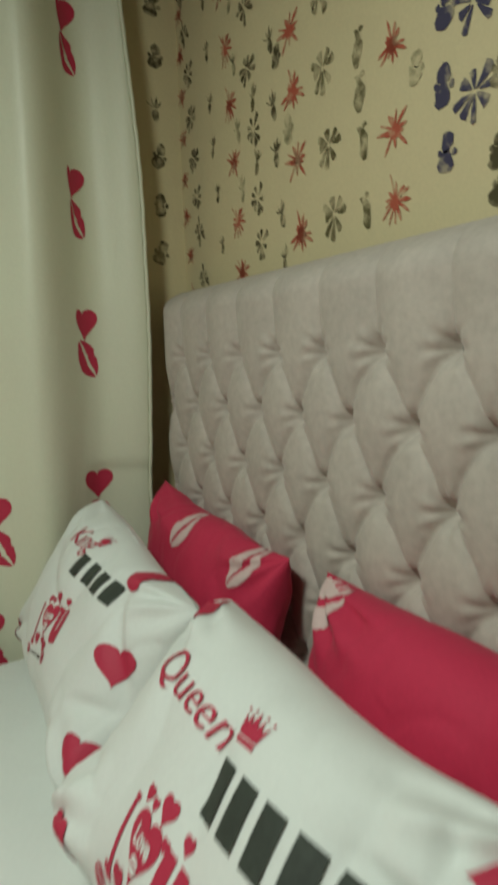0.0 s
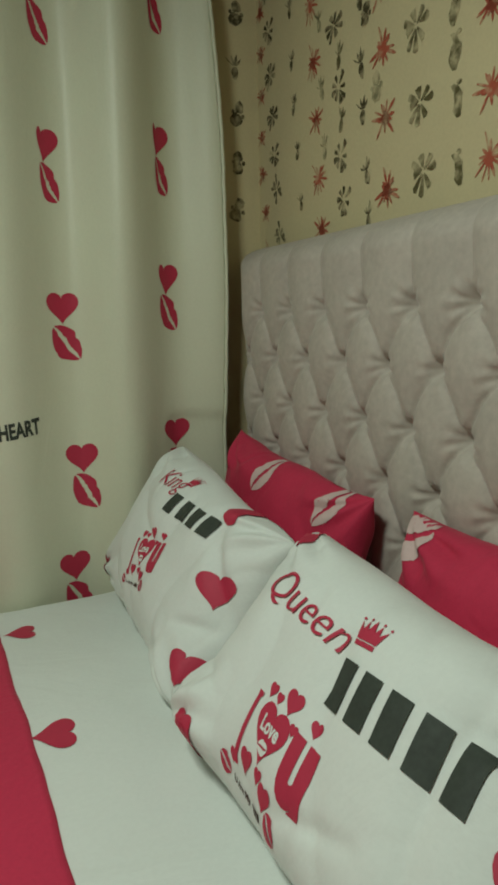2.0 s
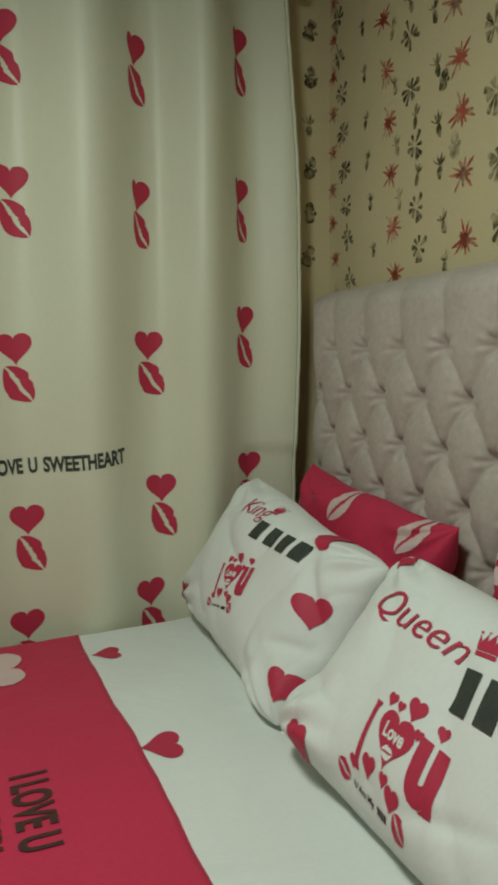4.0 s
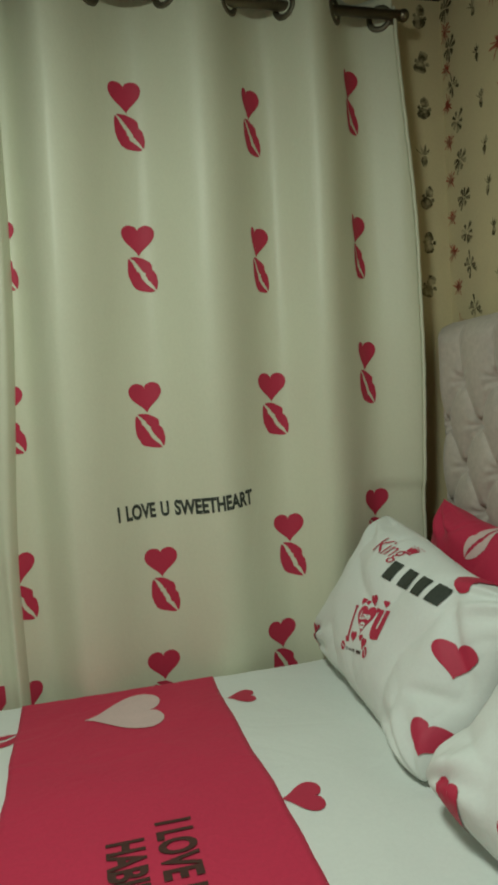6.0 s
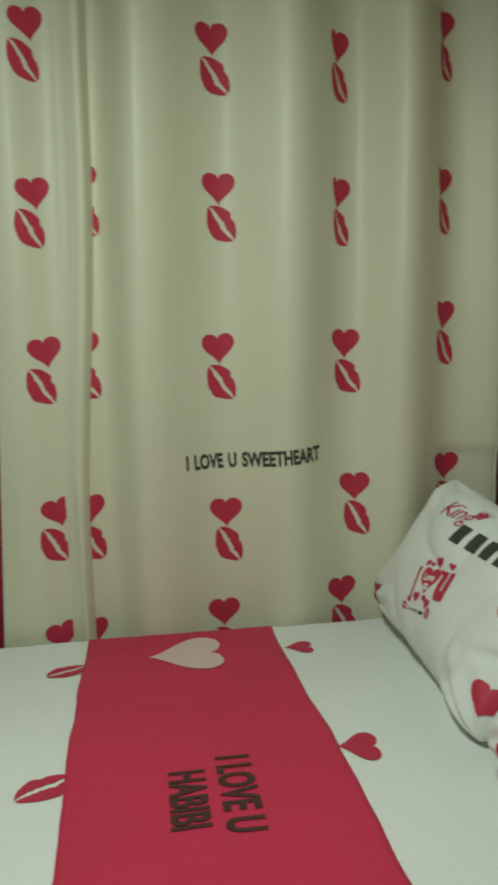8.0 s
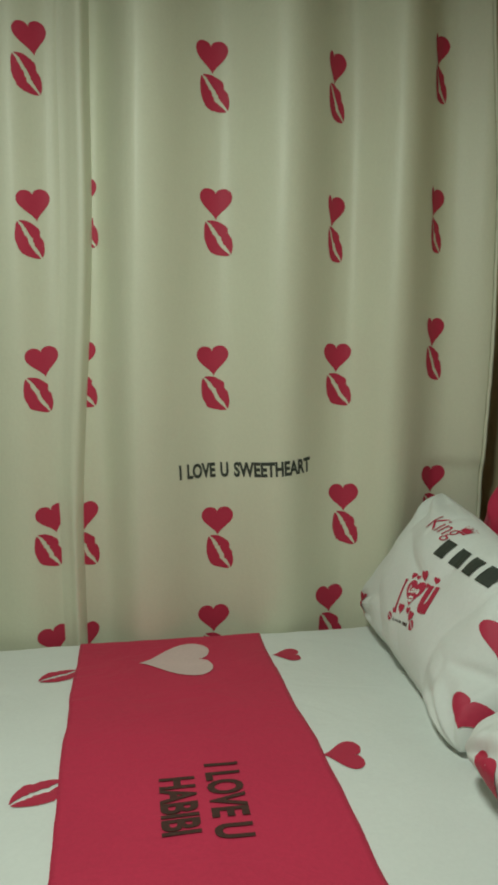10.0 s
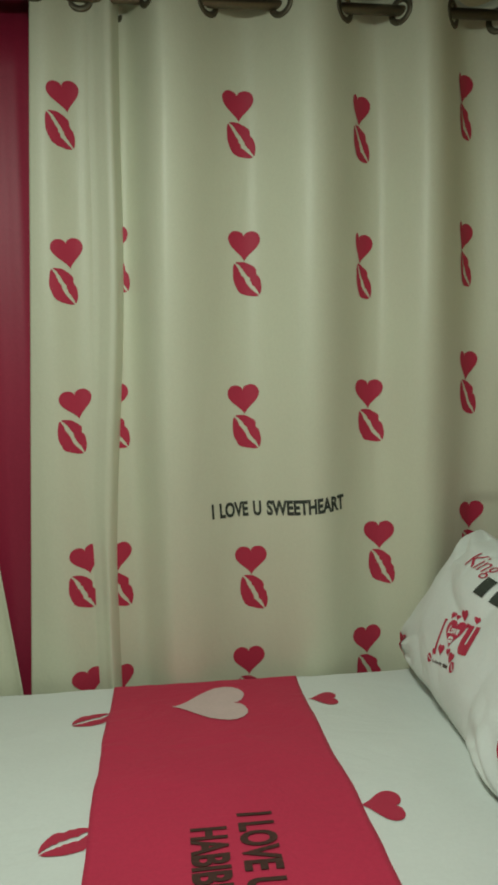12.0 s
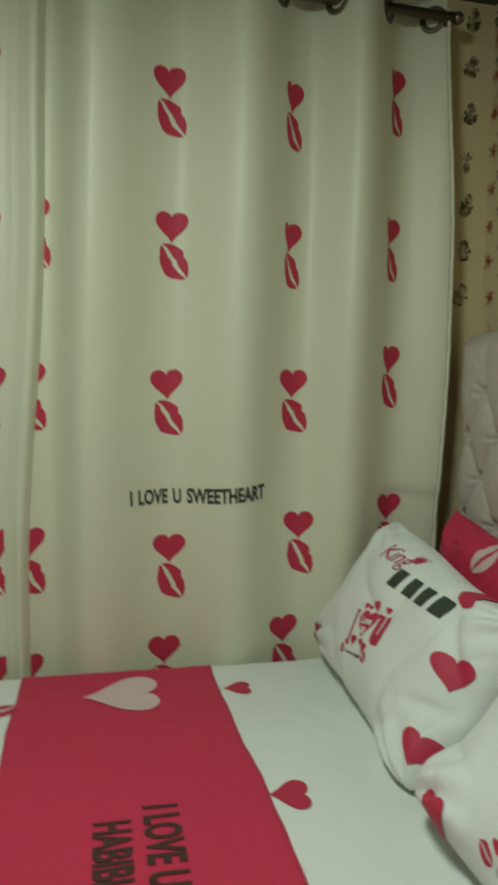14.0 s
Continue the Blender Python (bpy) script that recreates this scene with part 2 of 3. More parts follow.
lamp = tagged(new("ceiling_lamp"), "round tilted lamp under the ceiling, switched on", "lamp")
bm = bmesh.new()
bmesh.ops.create_cone(bm, cap_ends=True, segments=40, radius1=0.20, radius2=0.15, depth=0.06, matrix=LAMP_POSE @ Matrix.Translation((0, 0, 0.036)))
part("housing", bm, M_PLASTER, lamp)
bm = bmesh.new()
bmesh.ops.create_cone(bm, cap_ends=True, segments=16, radius1=0.015, radius2=0.015, depth=0.20, matrix=Matrix.Translation((LAMP_AT[0] - 0.01, LAMP_AT[1] - 0.03, TOP - 0.10)))
part("stem", bm, M_PLASTER, lamp)


# ---- white curtain with printed hearts and kisses ----
# cloth line along the rod: x and depth of each bend
BENDS = [(-0.88, 2.12), (-0.745, 2.082), (-0.635, 2.132), (-0.510, 2.192), (-0.385, 2.040), (-0.135, 2.182), (0.075, 2.052), (0.29, 2.19), (0.44, 2.055), (0.635, 2.195), (0.78, 2.12), (0.86, 2.09)]


def fold(x, z):
    low = 0.57 + 0.34 * smooth((z - 0.5) / 1.9)
    x = x + 0.012 * math.sin(1.7 * z + 2.0 * x) * (1 - smooth((z - 2.2) / 0.5))
    x = min(max(x, BENDS[0][0]), BENDS[-1][0])
    y = BENDS[-1][1]
    for (x0, y0), (x1, y1) in zip(BENDS, BENDS[1:]):
        if x0 <= x <= x1:
            k = (x - x0) / (x1 - x0)
            y = y0 + (y1 - y0) * (0.5 - 0.5 * math.cos(math.pi * k))
            break
    y = 2.118 + (y - 2.118) * low
    # crease across the cloth where it catches on the bed head
    y += 0.011 * smooth((x - 0.57) / 0.06) * smooth((1.120 - z) / 0.030) * (1 - 0.7 * smooth((1.0 - z) / 0.3))
    return y + 0.006 * noise.noise((3.1 * x, 0.0, 1.3 * z)) + 0.003 * noise.noise((9 * x, 4.0, 1.1 * z))


def right_edge(z):
    return 0.745 + 0.048 * smooth((2.75 - z) / 0.85) - 0.018 * smooth((1.6 - z) / 0.6)


def curtain_at(u, z):
    """u runs from 0 at the free end to 1 at the end by the bed head."""
    left = -0.797 + 0.038 * (z - 2.0)
    x = left + (right_edge(z) - left) * u
    return (x, fold(x, z), z)


curtain = tagged(new("curtain"), "white satin eyelet curtain printed with red hearts", "curtain")


def curtain_top(u):
    x = -0.80 + 1.568 * u
    return 2.752 + 0.25 * (2.12 - fold(x, 2.7))


sheet("cloth", lambda u, v: curtain_at(u, 0.06 + v * (curtain_top(u) - 0.06)), span(0, 1, 300), span(0, 1, 150), M_SATIN, curtain, 0.0015)
# rolled hem down the edge by the bed head
bm = bmesh.new()
zs = span(0.1, 2.70, 80)
rings = []
for i, z in enumerate(zs):
    c = Vector((right_edge(z) + 0.004, fold(right_edge(z), z) - 0.004, z))
    rings.append([bm.verts.new(c + Vector((0.006 * math.cos(a) * (1 + 0.25 * math.sin(60 * z + a)), 0.006 * math.sin(a), 0))) for a in (k * math.pi / 4 for k in range(8))])
for a, b in zip(rings, rings[1:]):
    for k in range(8):
        bm.faces.new((a[k], a[(k + 1) % 8], b[(k + 1) % 8], b[k]))
part("hem", bm, M_SATIN, curtain, "rolled white hem")

# the cloth doubles over itself here: a soft ridge whose free edge laps over the next fold
def pleat_at(t, z):
    edge = -0.527 - 0.048 * smooth((2.15 - z) / 1.3) + 0.003 * math.sin(5 * z)
    tight = smooth((1.2 - z) / 0.3)
    start = edge - 0.090 + 0.020 * tight
    y0 = fold(start, z) + 0.0012
    back = fold(edge + 0.004, z)
    ridge = y0 - 0.021 - 0.010 * tight
    pts = [(start, y0), (0.76 * start + 0.24 * edge, y0 - 0.003 - 0.006 * tight), (0.56 * start + 0.44 * edge, 0.45 * y0 + 0.55 * ridge), (0.34 * start + 0.66 * edge, ridge), (edge - 0.014, ridge + 0.004), (edge - 0.003, 0.5 * ridge + 0.5 * back), (edge + 0.004, back + 0.0015)]
    i = min(int(t * 6), 5)
    f = t * 6 - i
    p0, p1, p2, p3 = (pts[max(i - 1, 0)], pts[i], pts[i + 1], pts[min(i + 2, 6)])
    c = [0.5 * (2 * b + (c - a) * f + (2 * a - 5 * b + 4 * c - d) * f * f + (3 * b - a - 3 * c + d) * f ** 3) for a, b, c, d in zip(p0, p1, p2, p3)]
    return (c[0], c[1], z)


sheet("pleat", lambda a, z: pleat_at(a, z), span(0, 1, 49), span(0.06, 2.745, 60), M_SATIN, curtain, 0.0012)


def on_curtain(x, z):
    return (x, fold(x, z), z)


def wrapped(x0):
    """The curtain as seen by a print of true width laid round the folds at x0."""
    def place(s, z):
        x, step = x0, 0.002
        far = s - x0
        way = 1 if far > 0 else -1
        far = abs(far)
        while far > 0:
            dy = (fold(x + way * step, z) - fold(x, z)) / step
            dx = min(step, far) / math.sqrt(1 + dy * dy)
            far -= step
            x += way * dx
        return (x, fold(x, z), z)
    return place


COLUMNS = {
    -0.692: (2.375, 1.911, 1.45, 0.96, 0.564),
    -0.562: (1.965, 1.468, 0.957, 0.555),
    -0.155: (2.386, 1.949, 1.456, 0.926, 0.59),
    0.245: (2.378, 1.939, 1.467, 0.992, 0.638),
    0.595: (2.461, 1.981, 1.555, 1.047, 0.70),
}
DRIFT = {(-0.155, 1): 0.012, (-0.155, 3): 0.014, (0.245, 2): 0.016, (0.245, 3): 0.05, (0.595, 2): 0.012, (0.595, 3): 0.02, (-0.562, 1): -0.014, (-0.562, 2): -0.016, (-0.562, 3): -0.020, (-0.692, 0): 0.006, (-0.692, 2): 0.010, (-0.692, 3): 0.026, (-0.692, 4): 0.02}
# prints whose side nearest the window end is gathered into a tuck: share of the width left on each side
TUCKED = {(0.245, 0): (0.34, 0.92), (0.245, 1): (0.26, 0.98), (0.595, 0): (0.20, 1.00), (0.595, 1): (0.18, 0.94), (0.595, 2): (0.42, 1.00)}


def gathered(bm, shares, turn):
    c, s = math.cos(radians(turn)), math.sin(radians(turn))
    for v in bm.verts:
        x, y = v.co.x * c - v.co.y * s, v.co.x * s + v.co.y * c
        v.co.x, v.co.y = x * shares[x > 0], y - (0.10 * x if x < 0 else 0.0)
    return bm


for cx, rows in COLUMNS.items():
    for k, z in enumerate(rows):
        x = cx + DRIFT.get((cx, k), 0.0)
        k_size = 0.95 if cx < -0.6 else 1.0
        hbm, lbm = flat_bm(moved(heart(), 0, 0, 0.097 * k_size), 0.011), flat_bm(moved(lips(rough=k), 0, 0, 0.126 * k_size), 0.011)
        ht, lt = random.uniform(-2, 5) + (9 if cx < -0.6 else 0), -54 + random.uniform(-4, 4)
        lx = x + (0.008 if cx > -0.6 else -0.016)
        if (cx, k) in TUCKED:
            shares = TUCKED[cx, k]
            stamp("heart_print", gathered(hbm, shares, ht), on_curtain, x - 0.012, z, M_PRINT, curtain, lift=0.0015)
            stamp("lip_print", gathered(lbm, (shares[0] * 1.6, shares[1] * 0.8), lt), on_curtain, lx - 0.012, z - 0.105, M_PRINT, curtain, lift=0.0015)
        else:
            stamp("heart_print", hbm, wrapped(x), x, z, M_PRINT, curtain, turn=ht, lift=0.0015)
            stamp("lip_print", lbm, wrapped(x), lx, z - 0.105 * k_size, M_PRINT, curtain, turn=lt, lift=0.0015)
stamp("lettering", text_bm("I LOVE U SWEETHEART", 0.050, 0.012, 0.585, 0.040, gap=1.45, arch=0.14, width=0.432), on_curtain, -0.053, 1.102, M_BLACK, curtain, turn=2.8, lift=0.0015, label="dark printed letters")

# rod with rings
RODY, RODZ = 2.122, 2.675
rod = tagged(new("curtain_rod"), "dull bronze curtain rod over the bed", "curtain rod")
bm = bmesh.new()
bmesh.ops.create_cone(bm, cap_ends=True, segments=24, radius1=0.016, radius2=0.016, depth=2.9, matrix=Matrix.Translation((-0.685, RODY, RODZ)) @ Matrix.Rotation(math.pi / 2, 4, "Y"))
part("pole", bm, M_ROD, rod)
bm = bmesh.new()
bmesh.ops.create_uvsphere(bm, u_segments=20, v_segments=12, radius=0.020, matrix=Matrix.Translation((0.782, RODY, RODZ)))
part("finial", bm, M_ROD, rod)
bm = bmesh.new()
box(bm, 0.735, 0.750, RODY, NORTH - 0.001, RODZ - 0.03, RODZ - 0.012, 0.002)
part("bracket", bm, M_ROD, rod)


def ring(x, slope, parent):
    bm = bmesh.new()
    n, k = 28, 10
    vs = [[bm.verts.new(((0.034 + 0.010 * math.cos(b)) * math.cos(a), (0.034 + 0.010 * math.cos(b)) * math.sin(a), 0.005 * math.sin(b))) for b in (2 * math.pi * j / k for j in range(k))] for a in (2 * math.pi * i / n for i in range(n))]
    for i in range(n):
        for j in range(k):
            bm.faces.new((vs[i][j], vs[(i + 1) % n][j], vs[(i + 1) % n][(j + 1) % k], vs[i][(j + 1) % k]))
    ob = part("eyelet", bm, M_RING, parent, "antique metal eyelet")
    ob.matrix_local = Matrix.Translation((x, fold(x, RODZ), RODZ)) @ Matrix.Rotation(slope, 4, "Z") @ Matrix.Rotation(math.pi / 2, 4, "X")
    return ob


for x in (-0.755, -0.632, -0.535, -0.43, -0.245, -0.02, 0.185, 0.365, 0.54, 0.708):
    ring(x, math.atan2(fold(x + 0.01, RODZ) - fold(x - 0.01, RODZ), 0.02), curtain)

# ---- crimson panel and the second white panel beside it ----
crimson = tagged(new("red_curtain"), "plain crimson satin curtain hanging behind the white one", "curtain")
sheet("cloth", lambda u, v: (-1.45 + 0.68 * u, 2.200 + 0.006 * math.sin(23 * u) + 0.0005 * math.sin(93 * u + 0.4 * v), 0.06 + 2.68 * v), span(0, 1, 160), span(0, 1, 12), M_CRIMSON, crimson, 0.0015)
second = tagged(new("curtain"), "white satin curtain drawn aside over the crimson one", "curtain")


def aside(u, v):
    z = 0.06 + 2.68 * v
    edge = -0.862 - 0.14 * max(z - 0.45, 0) ** 1.05
    x = -1.75 + (edge + 1.75) * u
    return (x, 2.10 + 0.035 * math.cos(26 * u) * (1 - 0.3 * v) - 0.02 * u, z)


sheet("cloth", aside, span(0, 1, 120), span(0, 1, 30), M_SATIN, second, 0.0015)


# ---- bed ----
BX0, BX1, BY0, BY1 = -1.18, 0.83, 0.16, 2.065


def bed_top(x, y):
    z = 0.606 - 0.035 * smooth((y - 1.35) / 0.72)
    z += 0.006 * noise.noise((2.2 * x, 2.2 * y, 3.0)) + 0.0035 * noise.noise((7 * x, 5 * y, 1.0)) + 0.0012 * noise.noise((22 * x + 9 * y, 8 * y, 5.0))
    for d in (y - BY0, x - BX0):
        if d < 0.10:
            z -= 0.10 - math.sqrt(max(0.01 - (0.10 - d) ** 2, 0))
    d = BY1 - y
    if d < 0.03:
        z -= 0.03 - math.sqrt(max(0.0009 - (0.03 - d) ** 2, 0))
    return (x, y, z)


bed = tagged(new("bed"), "wide bed with grey velvet tufted headboard", "bed")
part("base", box(bmesh.new(), BX0 + 0.06, BX1, BY0 + 0.05, BY1 - 0.03, 0.0, 0.30, 0.01), M_DARK, bed, "dark bed base")
part("mattress", box(bmesh.new(), BX0 + 0.02, BX1, BY0 + 0.02, BY1 - 0.02, 0.30, 0.555, 0.03), M_COTTON, bed)
cover = tagged(new("bed_cover"), "white cotton bed cover with red heart prints", "bed cover")
ys = span(BY0, BY0 + 0.1, 9)[:-1] + span(BY0 + 0.1, BY1 - 0.03, 90)[:-1] + span(BY1 - 0.03, BY1, 7)
xs = span(BX0, BX0 + 0.1, 9)[:-1] + span(BX0 + 0.1, BX1, 100)


def cover_bm():
    bm = bmesh.new()
    grid = [[bm.verts.new(bed_top(x, y)) for y in ys] for x in xs]
    for i in range(len(xs) - 1):
        for j in range(len(ys) - 1):
            bm.faces.new((grid[i][j], grid[i + 1][j], grid[i + 1][j + 1], grid[i][j + 1]))
    rim = [g[0] for g in grid], [g[-1] for g in grid], grid[0]
    for row, out in zip(rim, ((0, -1), (0, 0), (-1, 0))):
        low = [bm.verts.new((v.co.x + out[0] * 0.012 * math.sin(i * 0.9), v.co.y + out[1] * 0.012 * math.sin(i * 0.7), 0.16)) for i, v in enumerate(row)]
        for i in range(len(row) - 1):
            bm.faces.new((row[i], row[i + 1], low[i + 1], low[i]))
    bmesh.ops.recalc_face_normals(bm, faces=bm.faces[:])
    return bm


part("cloth", cover_bm(), M_COTTON, cover)
RX0, RX1 = -0.582, -0.010
runner = tagged(new("bed_runner"), "red cotton bed runner with lettering across the bed", "bed runner")


def runner_at(u, y):
    x = RX0 + (RX1 - RX0) * u + 0.006 * math.sin(3.1 * y) * (1 - u) + 0.007 * noise.noise((1.2 * u, 4.2 * y, 6.0)) + 0.0025 * noise.noise((3 * u, 13 * y, 2.0))
    x += 0.022 * (1 - u) * smooth((1.9 - y) / 1.0) - 0.012 * u * smooth((y - 1.1) / 0.7)
    p = bed_top(x, y)
    return (p[0], p[1], p[2] + 0.004)


sheet("cloth", runner_at, span(0, 1, 40), ys, M_RED, runner, 0.003)


def lift_bed(x, y):
    p = bed_top(x, y)
    return (p[0], p[1], p[2] + 0.0045)


stamp("heart_print", flat_bm(moved(heart(), 0, 0, 0.215), 0.02), lift_bed, -0.303, 1.862, M_PINK, runner, turn=-90, label="pale pink heart")
stamp("lettering", text_bm("I LOVE U", 0.074, 0.02, 0.62, 0.034), lift_bed, -0.240, 1.180, M_BROWN, runner, turn=-90, label="dark brown printed letters")
stamp("lettering", text_bm("HABIBI", 0.073, 0.02, 0.60, 0.034), lift_bed, -0.335, 1.172, M_BROWN, runner, turn=-90, label="dark brown printed letters")
for x, y, size, turn in ((0.030, 1.862, 0.085, -94), (0.026, 1.284, 0.09, -97), (0.035, 0.772, 0.09, -85)):
    stamp("heart_print", flat_bm(moved(heart(), 0, 0, size), 0.02), bed_top, x, y, M_PRINT, cover, turn=turn)
for x, y, turn in ((-0.628, 1.818, 32), (-0.608, 1.256, 32), (-0.60, 0.70, 30)):
    stamp("lip_print", flat_bm(moved(lips(), 0, 0, 0.112), 0.02), bed_top, x, y, M_PRINT, cover, turn=turn)

# headboard with deep buttons
HF, HT, HY0, HY1 = 0.835, 1.652, -0.05, 2.135
COL, ROW, Y1, Z1 = 0.1865, 0.1405, 1.224, 1.447


def puff(y, z):
    y0, z0 = y, z
    y += 0.007 * noise.noise((3.1 * y0, 3.7 * z0, 2.0)) + 0.009 * math.sin(math.pi * (z0 - Z1) / ROW) * math.sin(2 * math.pi * (y0 - Y1) / COL) * (z0 < Z1)
    z += 0.005 * noise.noise((3.3 * y0, 2.9 * z0, 8.0))
    a = (y - Y1) / COL + (z - Z1) / (2 * ROW)
    b = (y - Y1) / COL - (z - Z1) / (2 * ROW)
    if z > Z1:
        a = b = (y - Y1) / COL
    soft = 0.05
    sa, sb = (math.sqrt(math.sin(math.pi * c) ** 2 + soft * soft) - soft for c in (a, b))
    s = max(sa * sb, 0) * 1.2
    h = 0.025 * (s ** 0.42 if z <= Z1 else s ** 0.32 * (1 - 0.3 * smooth((z - Z1) / 0.17)) + 0.3 * smooth((z - Z1) / 0.17))
    # folds that run into each button
    row = round((Z1 - z) / ROW)
    row = max(row, 0)
    off = 0.5 * (row % 2)
    cy = Y1 + COL * (round((y - Y1) / COL - off) + off)
    cz = Z1 - ROW * row
    r = math.hypot(y - cy, (z - cz))
    h -= 0.034 * math.exp(-((r / 0.022) ** 2))
    ang = math.atan2(z - cz, y - cy)
    h += (0.0028 + 0.0022 * noise.noise((9 * cy, 9 * cz, 1.0))) * math.sin(8 * ang + 2.5 * math.sin(17 * cy + 23 * cz)) * math.exp(-(((r - 0.035) / 0.022) ** 2))
    edge = min(y0 - HY0, HY1 - y0, HT - z0)
    if edge < 0.08:
        k = 1 - max(edge, 0) / 0.08
        h = h * (1 - k * k) + 0.03 * (1 - k * k) - 0.03 - 0.02 * k ** 4
    return h


def headboard_at(y, z):
    # rounded top corners
    r = 0.05
    for cy, way in ((HY1 - r, 1), (HY0 + r, -1)):
        if (y - cy) * way > 0 and z > HT - r:
            d = Vector(((y - cy) * way, z - (HT - r)))
            m = max(d.x, d.y)
            if d.length > 0:
                d = d / d.length * m
            return (HF + 0.02 - puff(cy + way * d.x, HT - r + d.y), cy + way * d.x, HT - r + d.y)
    return (HF + 0.02 - puff(y, z), y, z)


sheet("upholstery", headboard_at, span(HY0, HY1, 520), span(0.60, HT, 270), M_VELVET, bed, 0.0, "button-tufted grey velvet")
part("headboard_frame", box(bmesh.new(), HF + 0.055, EAST - 0.012, HY0 + 0.005, HY1 - 0.004, 0.0, HT - 0.012, 0.012), M_VELVET, bed)
bm = bmesh.new()
bmesh.ops.create_uvsphere(bm, u_segments=14, v_segments=8, radius=0.0085, matrix=Matrix.Diagonal((0.5, 1, 1, 1)))
first = part("button", bm, M_BUTTON, bed)
bm = bmesh.new()
bmesh.ops.create_icosphere(bm, subdivisions=1, radius=0.003)
gem = part("stud", bm, M_GEM, first, smooth=False)
gem.location = (-0.004, 0, 0)
bm_done = False
for row in range(6):
    for c in range(-7, 6):
        y = Y1 + COL * (c + 0.5 * (row % 2))
        z = Z1 - ROW * row
        if HY0 + 0.06 < y < HY1 - 0.05:
            x = HF + 0.02 - puff(y, z) - 0.0005
            if bm_done:
                copy_thing(first, Matrix.Translation((x, y, z)))
            else:
                first.location = (x, y, z)
                bm_done = True


# ---- pillows ----
class Pillow:
    def __init__(self, centre, half, high, deep, lean, yaw=0.0, shear=0.0, seed=0, droop=0.0, wrinkle=0.013, roll=0.0, boxy=3.0, ear=-1.0, taper=0.0, sag=0.0, heel=0.0, tucks=()):
        self.c, self.a, self.b, self.d, self.seed, self.shear, self.droop, self.wrinkle, self.boxy, self.ear = Vector(centre), half, high, deep, seed, shear, droop, wrinkle, boxy, ear
        self.taper, self.sag, self.heel, self.tucks = taper, sag, heel, tucks
        t = radians(lean)
        turn = Matrix.Rotation(radians(yaw), 3, "Z")
        self.along = turn @ Vector((0, -1, 0))
        self.up = turn @ Vector((math.sin(t), 0, math.cos(t)))
        c, s = math.cos(radians(roll)), math.sin(radians(roll))
        self.along, self.up = self.along * c - self.up * s, self.up * c + self.along * s
        self.out = turn @ Vector((-math.cos(t), 0, math.sin(t)))

    def at(self, p, q, side=1):
        """p along the length and q up the height, in metres from the middle."""
        u, v = max(-1, min(1, p / self.a)), max(-1, min(1, q / self.b))
        fat = (max(1 - abs(u) ** self.boxy, 0) ** 0.5) * (max(1 - abs(v) ** (self.boxy - 0.3), 0) ** 0.5)
        uu = u * (1 - 0.035 * (1 - v * v)) * (1 + 0.05 * self.ear * abs(u * v) ** 6)
        vv = v * (1 - 0.04 * (1 - u * u)) * (1 + 0.07 * self.ear * abs(u * v) ** 6)
        if v > 0:
            vv *= (1 - self.taper * (u + 1) / 2) * (1 - self.sag * (1 - u * u))
        w = side * self.d * fat
        # tucks pressed into the filling
        for (p0, q0), (p1, q1), depth, wide in self.tucks:
            k = min(max(((p - p0) * (p1 - p0) + (q - q0) * (q1 - q0)) / ((p1 - p0) ** 2 + (q1 - q0) ** 2), 0.0), 1.0)
            gap = math.hypot(p - p0 - k * (p1 - p0), q - q0 - k * (q1 - q0))
            if side > 0:
                w -= depth * math.sin(math.pi * (0.15 + 0.7 * k)) * math.exp(-((gap / wide) ** 2)) * fat ** 0.3
        n = noise.noise((3.2 * p + self.seed, 3.2 * q, side)) * 1.4 + 0.6 * noise.noise((9 * p, 5 * q + self.seed, side * 2.0))
        w += side * self.wrinkle * n * fat ** 0.4
        crease = max(1 - 3.2 * abs(noise.noise((3.0 * p + 2.2 * q + self.seed, 2.6 * q - 1.5 * p, 4.0 + side))), 0) ** 2
        w -= side * 0.95 * self.wrinkle * crease * fat ** 0.5
        uu += 0.020 * noise.noise((4.5 * q + self.seed, 2.0, u)) * u * u
        vv += 0.045 * noise.noise((3.5 * p + self.seed, 7.0, v)) * v * v
        sharp = max(1 - 4.5 * abs(noise.noise((5.5 * p - 3.0 * q + self.seed, 4.0 * q + 2.5 * p, 9.0 + side))), 0)
        w -= side * 0.55 * self.wrinkle * sharp * sharp * fat ** 0.5 * smooth((0.55 * u * u + 0.9 * abs(v) - 0.25) / 0.6)
        # creases fanning in from the corners
        for su in (-1, 1):
            for sv in (-1, 1):
                r = math.hypot(u - su, v - sv)
                ang = math.atan2(v - sv, u - su)
                w += side * self.wrinkle * 0.7 * math.sin(11 * ang + self.seed) * math.exp(-(((r - 0.35) / 0.2) ** 2))
        flap = smooth((u - 0.2) / 0.8) * smooth((-v - 0.1) / 0.9)
        w += self.droop * flap + self.heel * smooth((-u - 0.2) / 0.8) * smooth((-v - 0.1) / 0.9)
        return self.c + self.along * (uu * self.a + 0.3 * self.droop * flap + self.shear * vv) + self.up * (vv * self.b) + self.out * w

    def front(self, p, q):
        return self.at(p, q, 1)

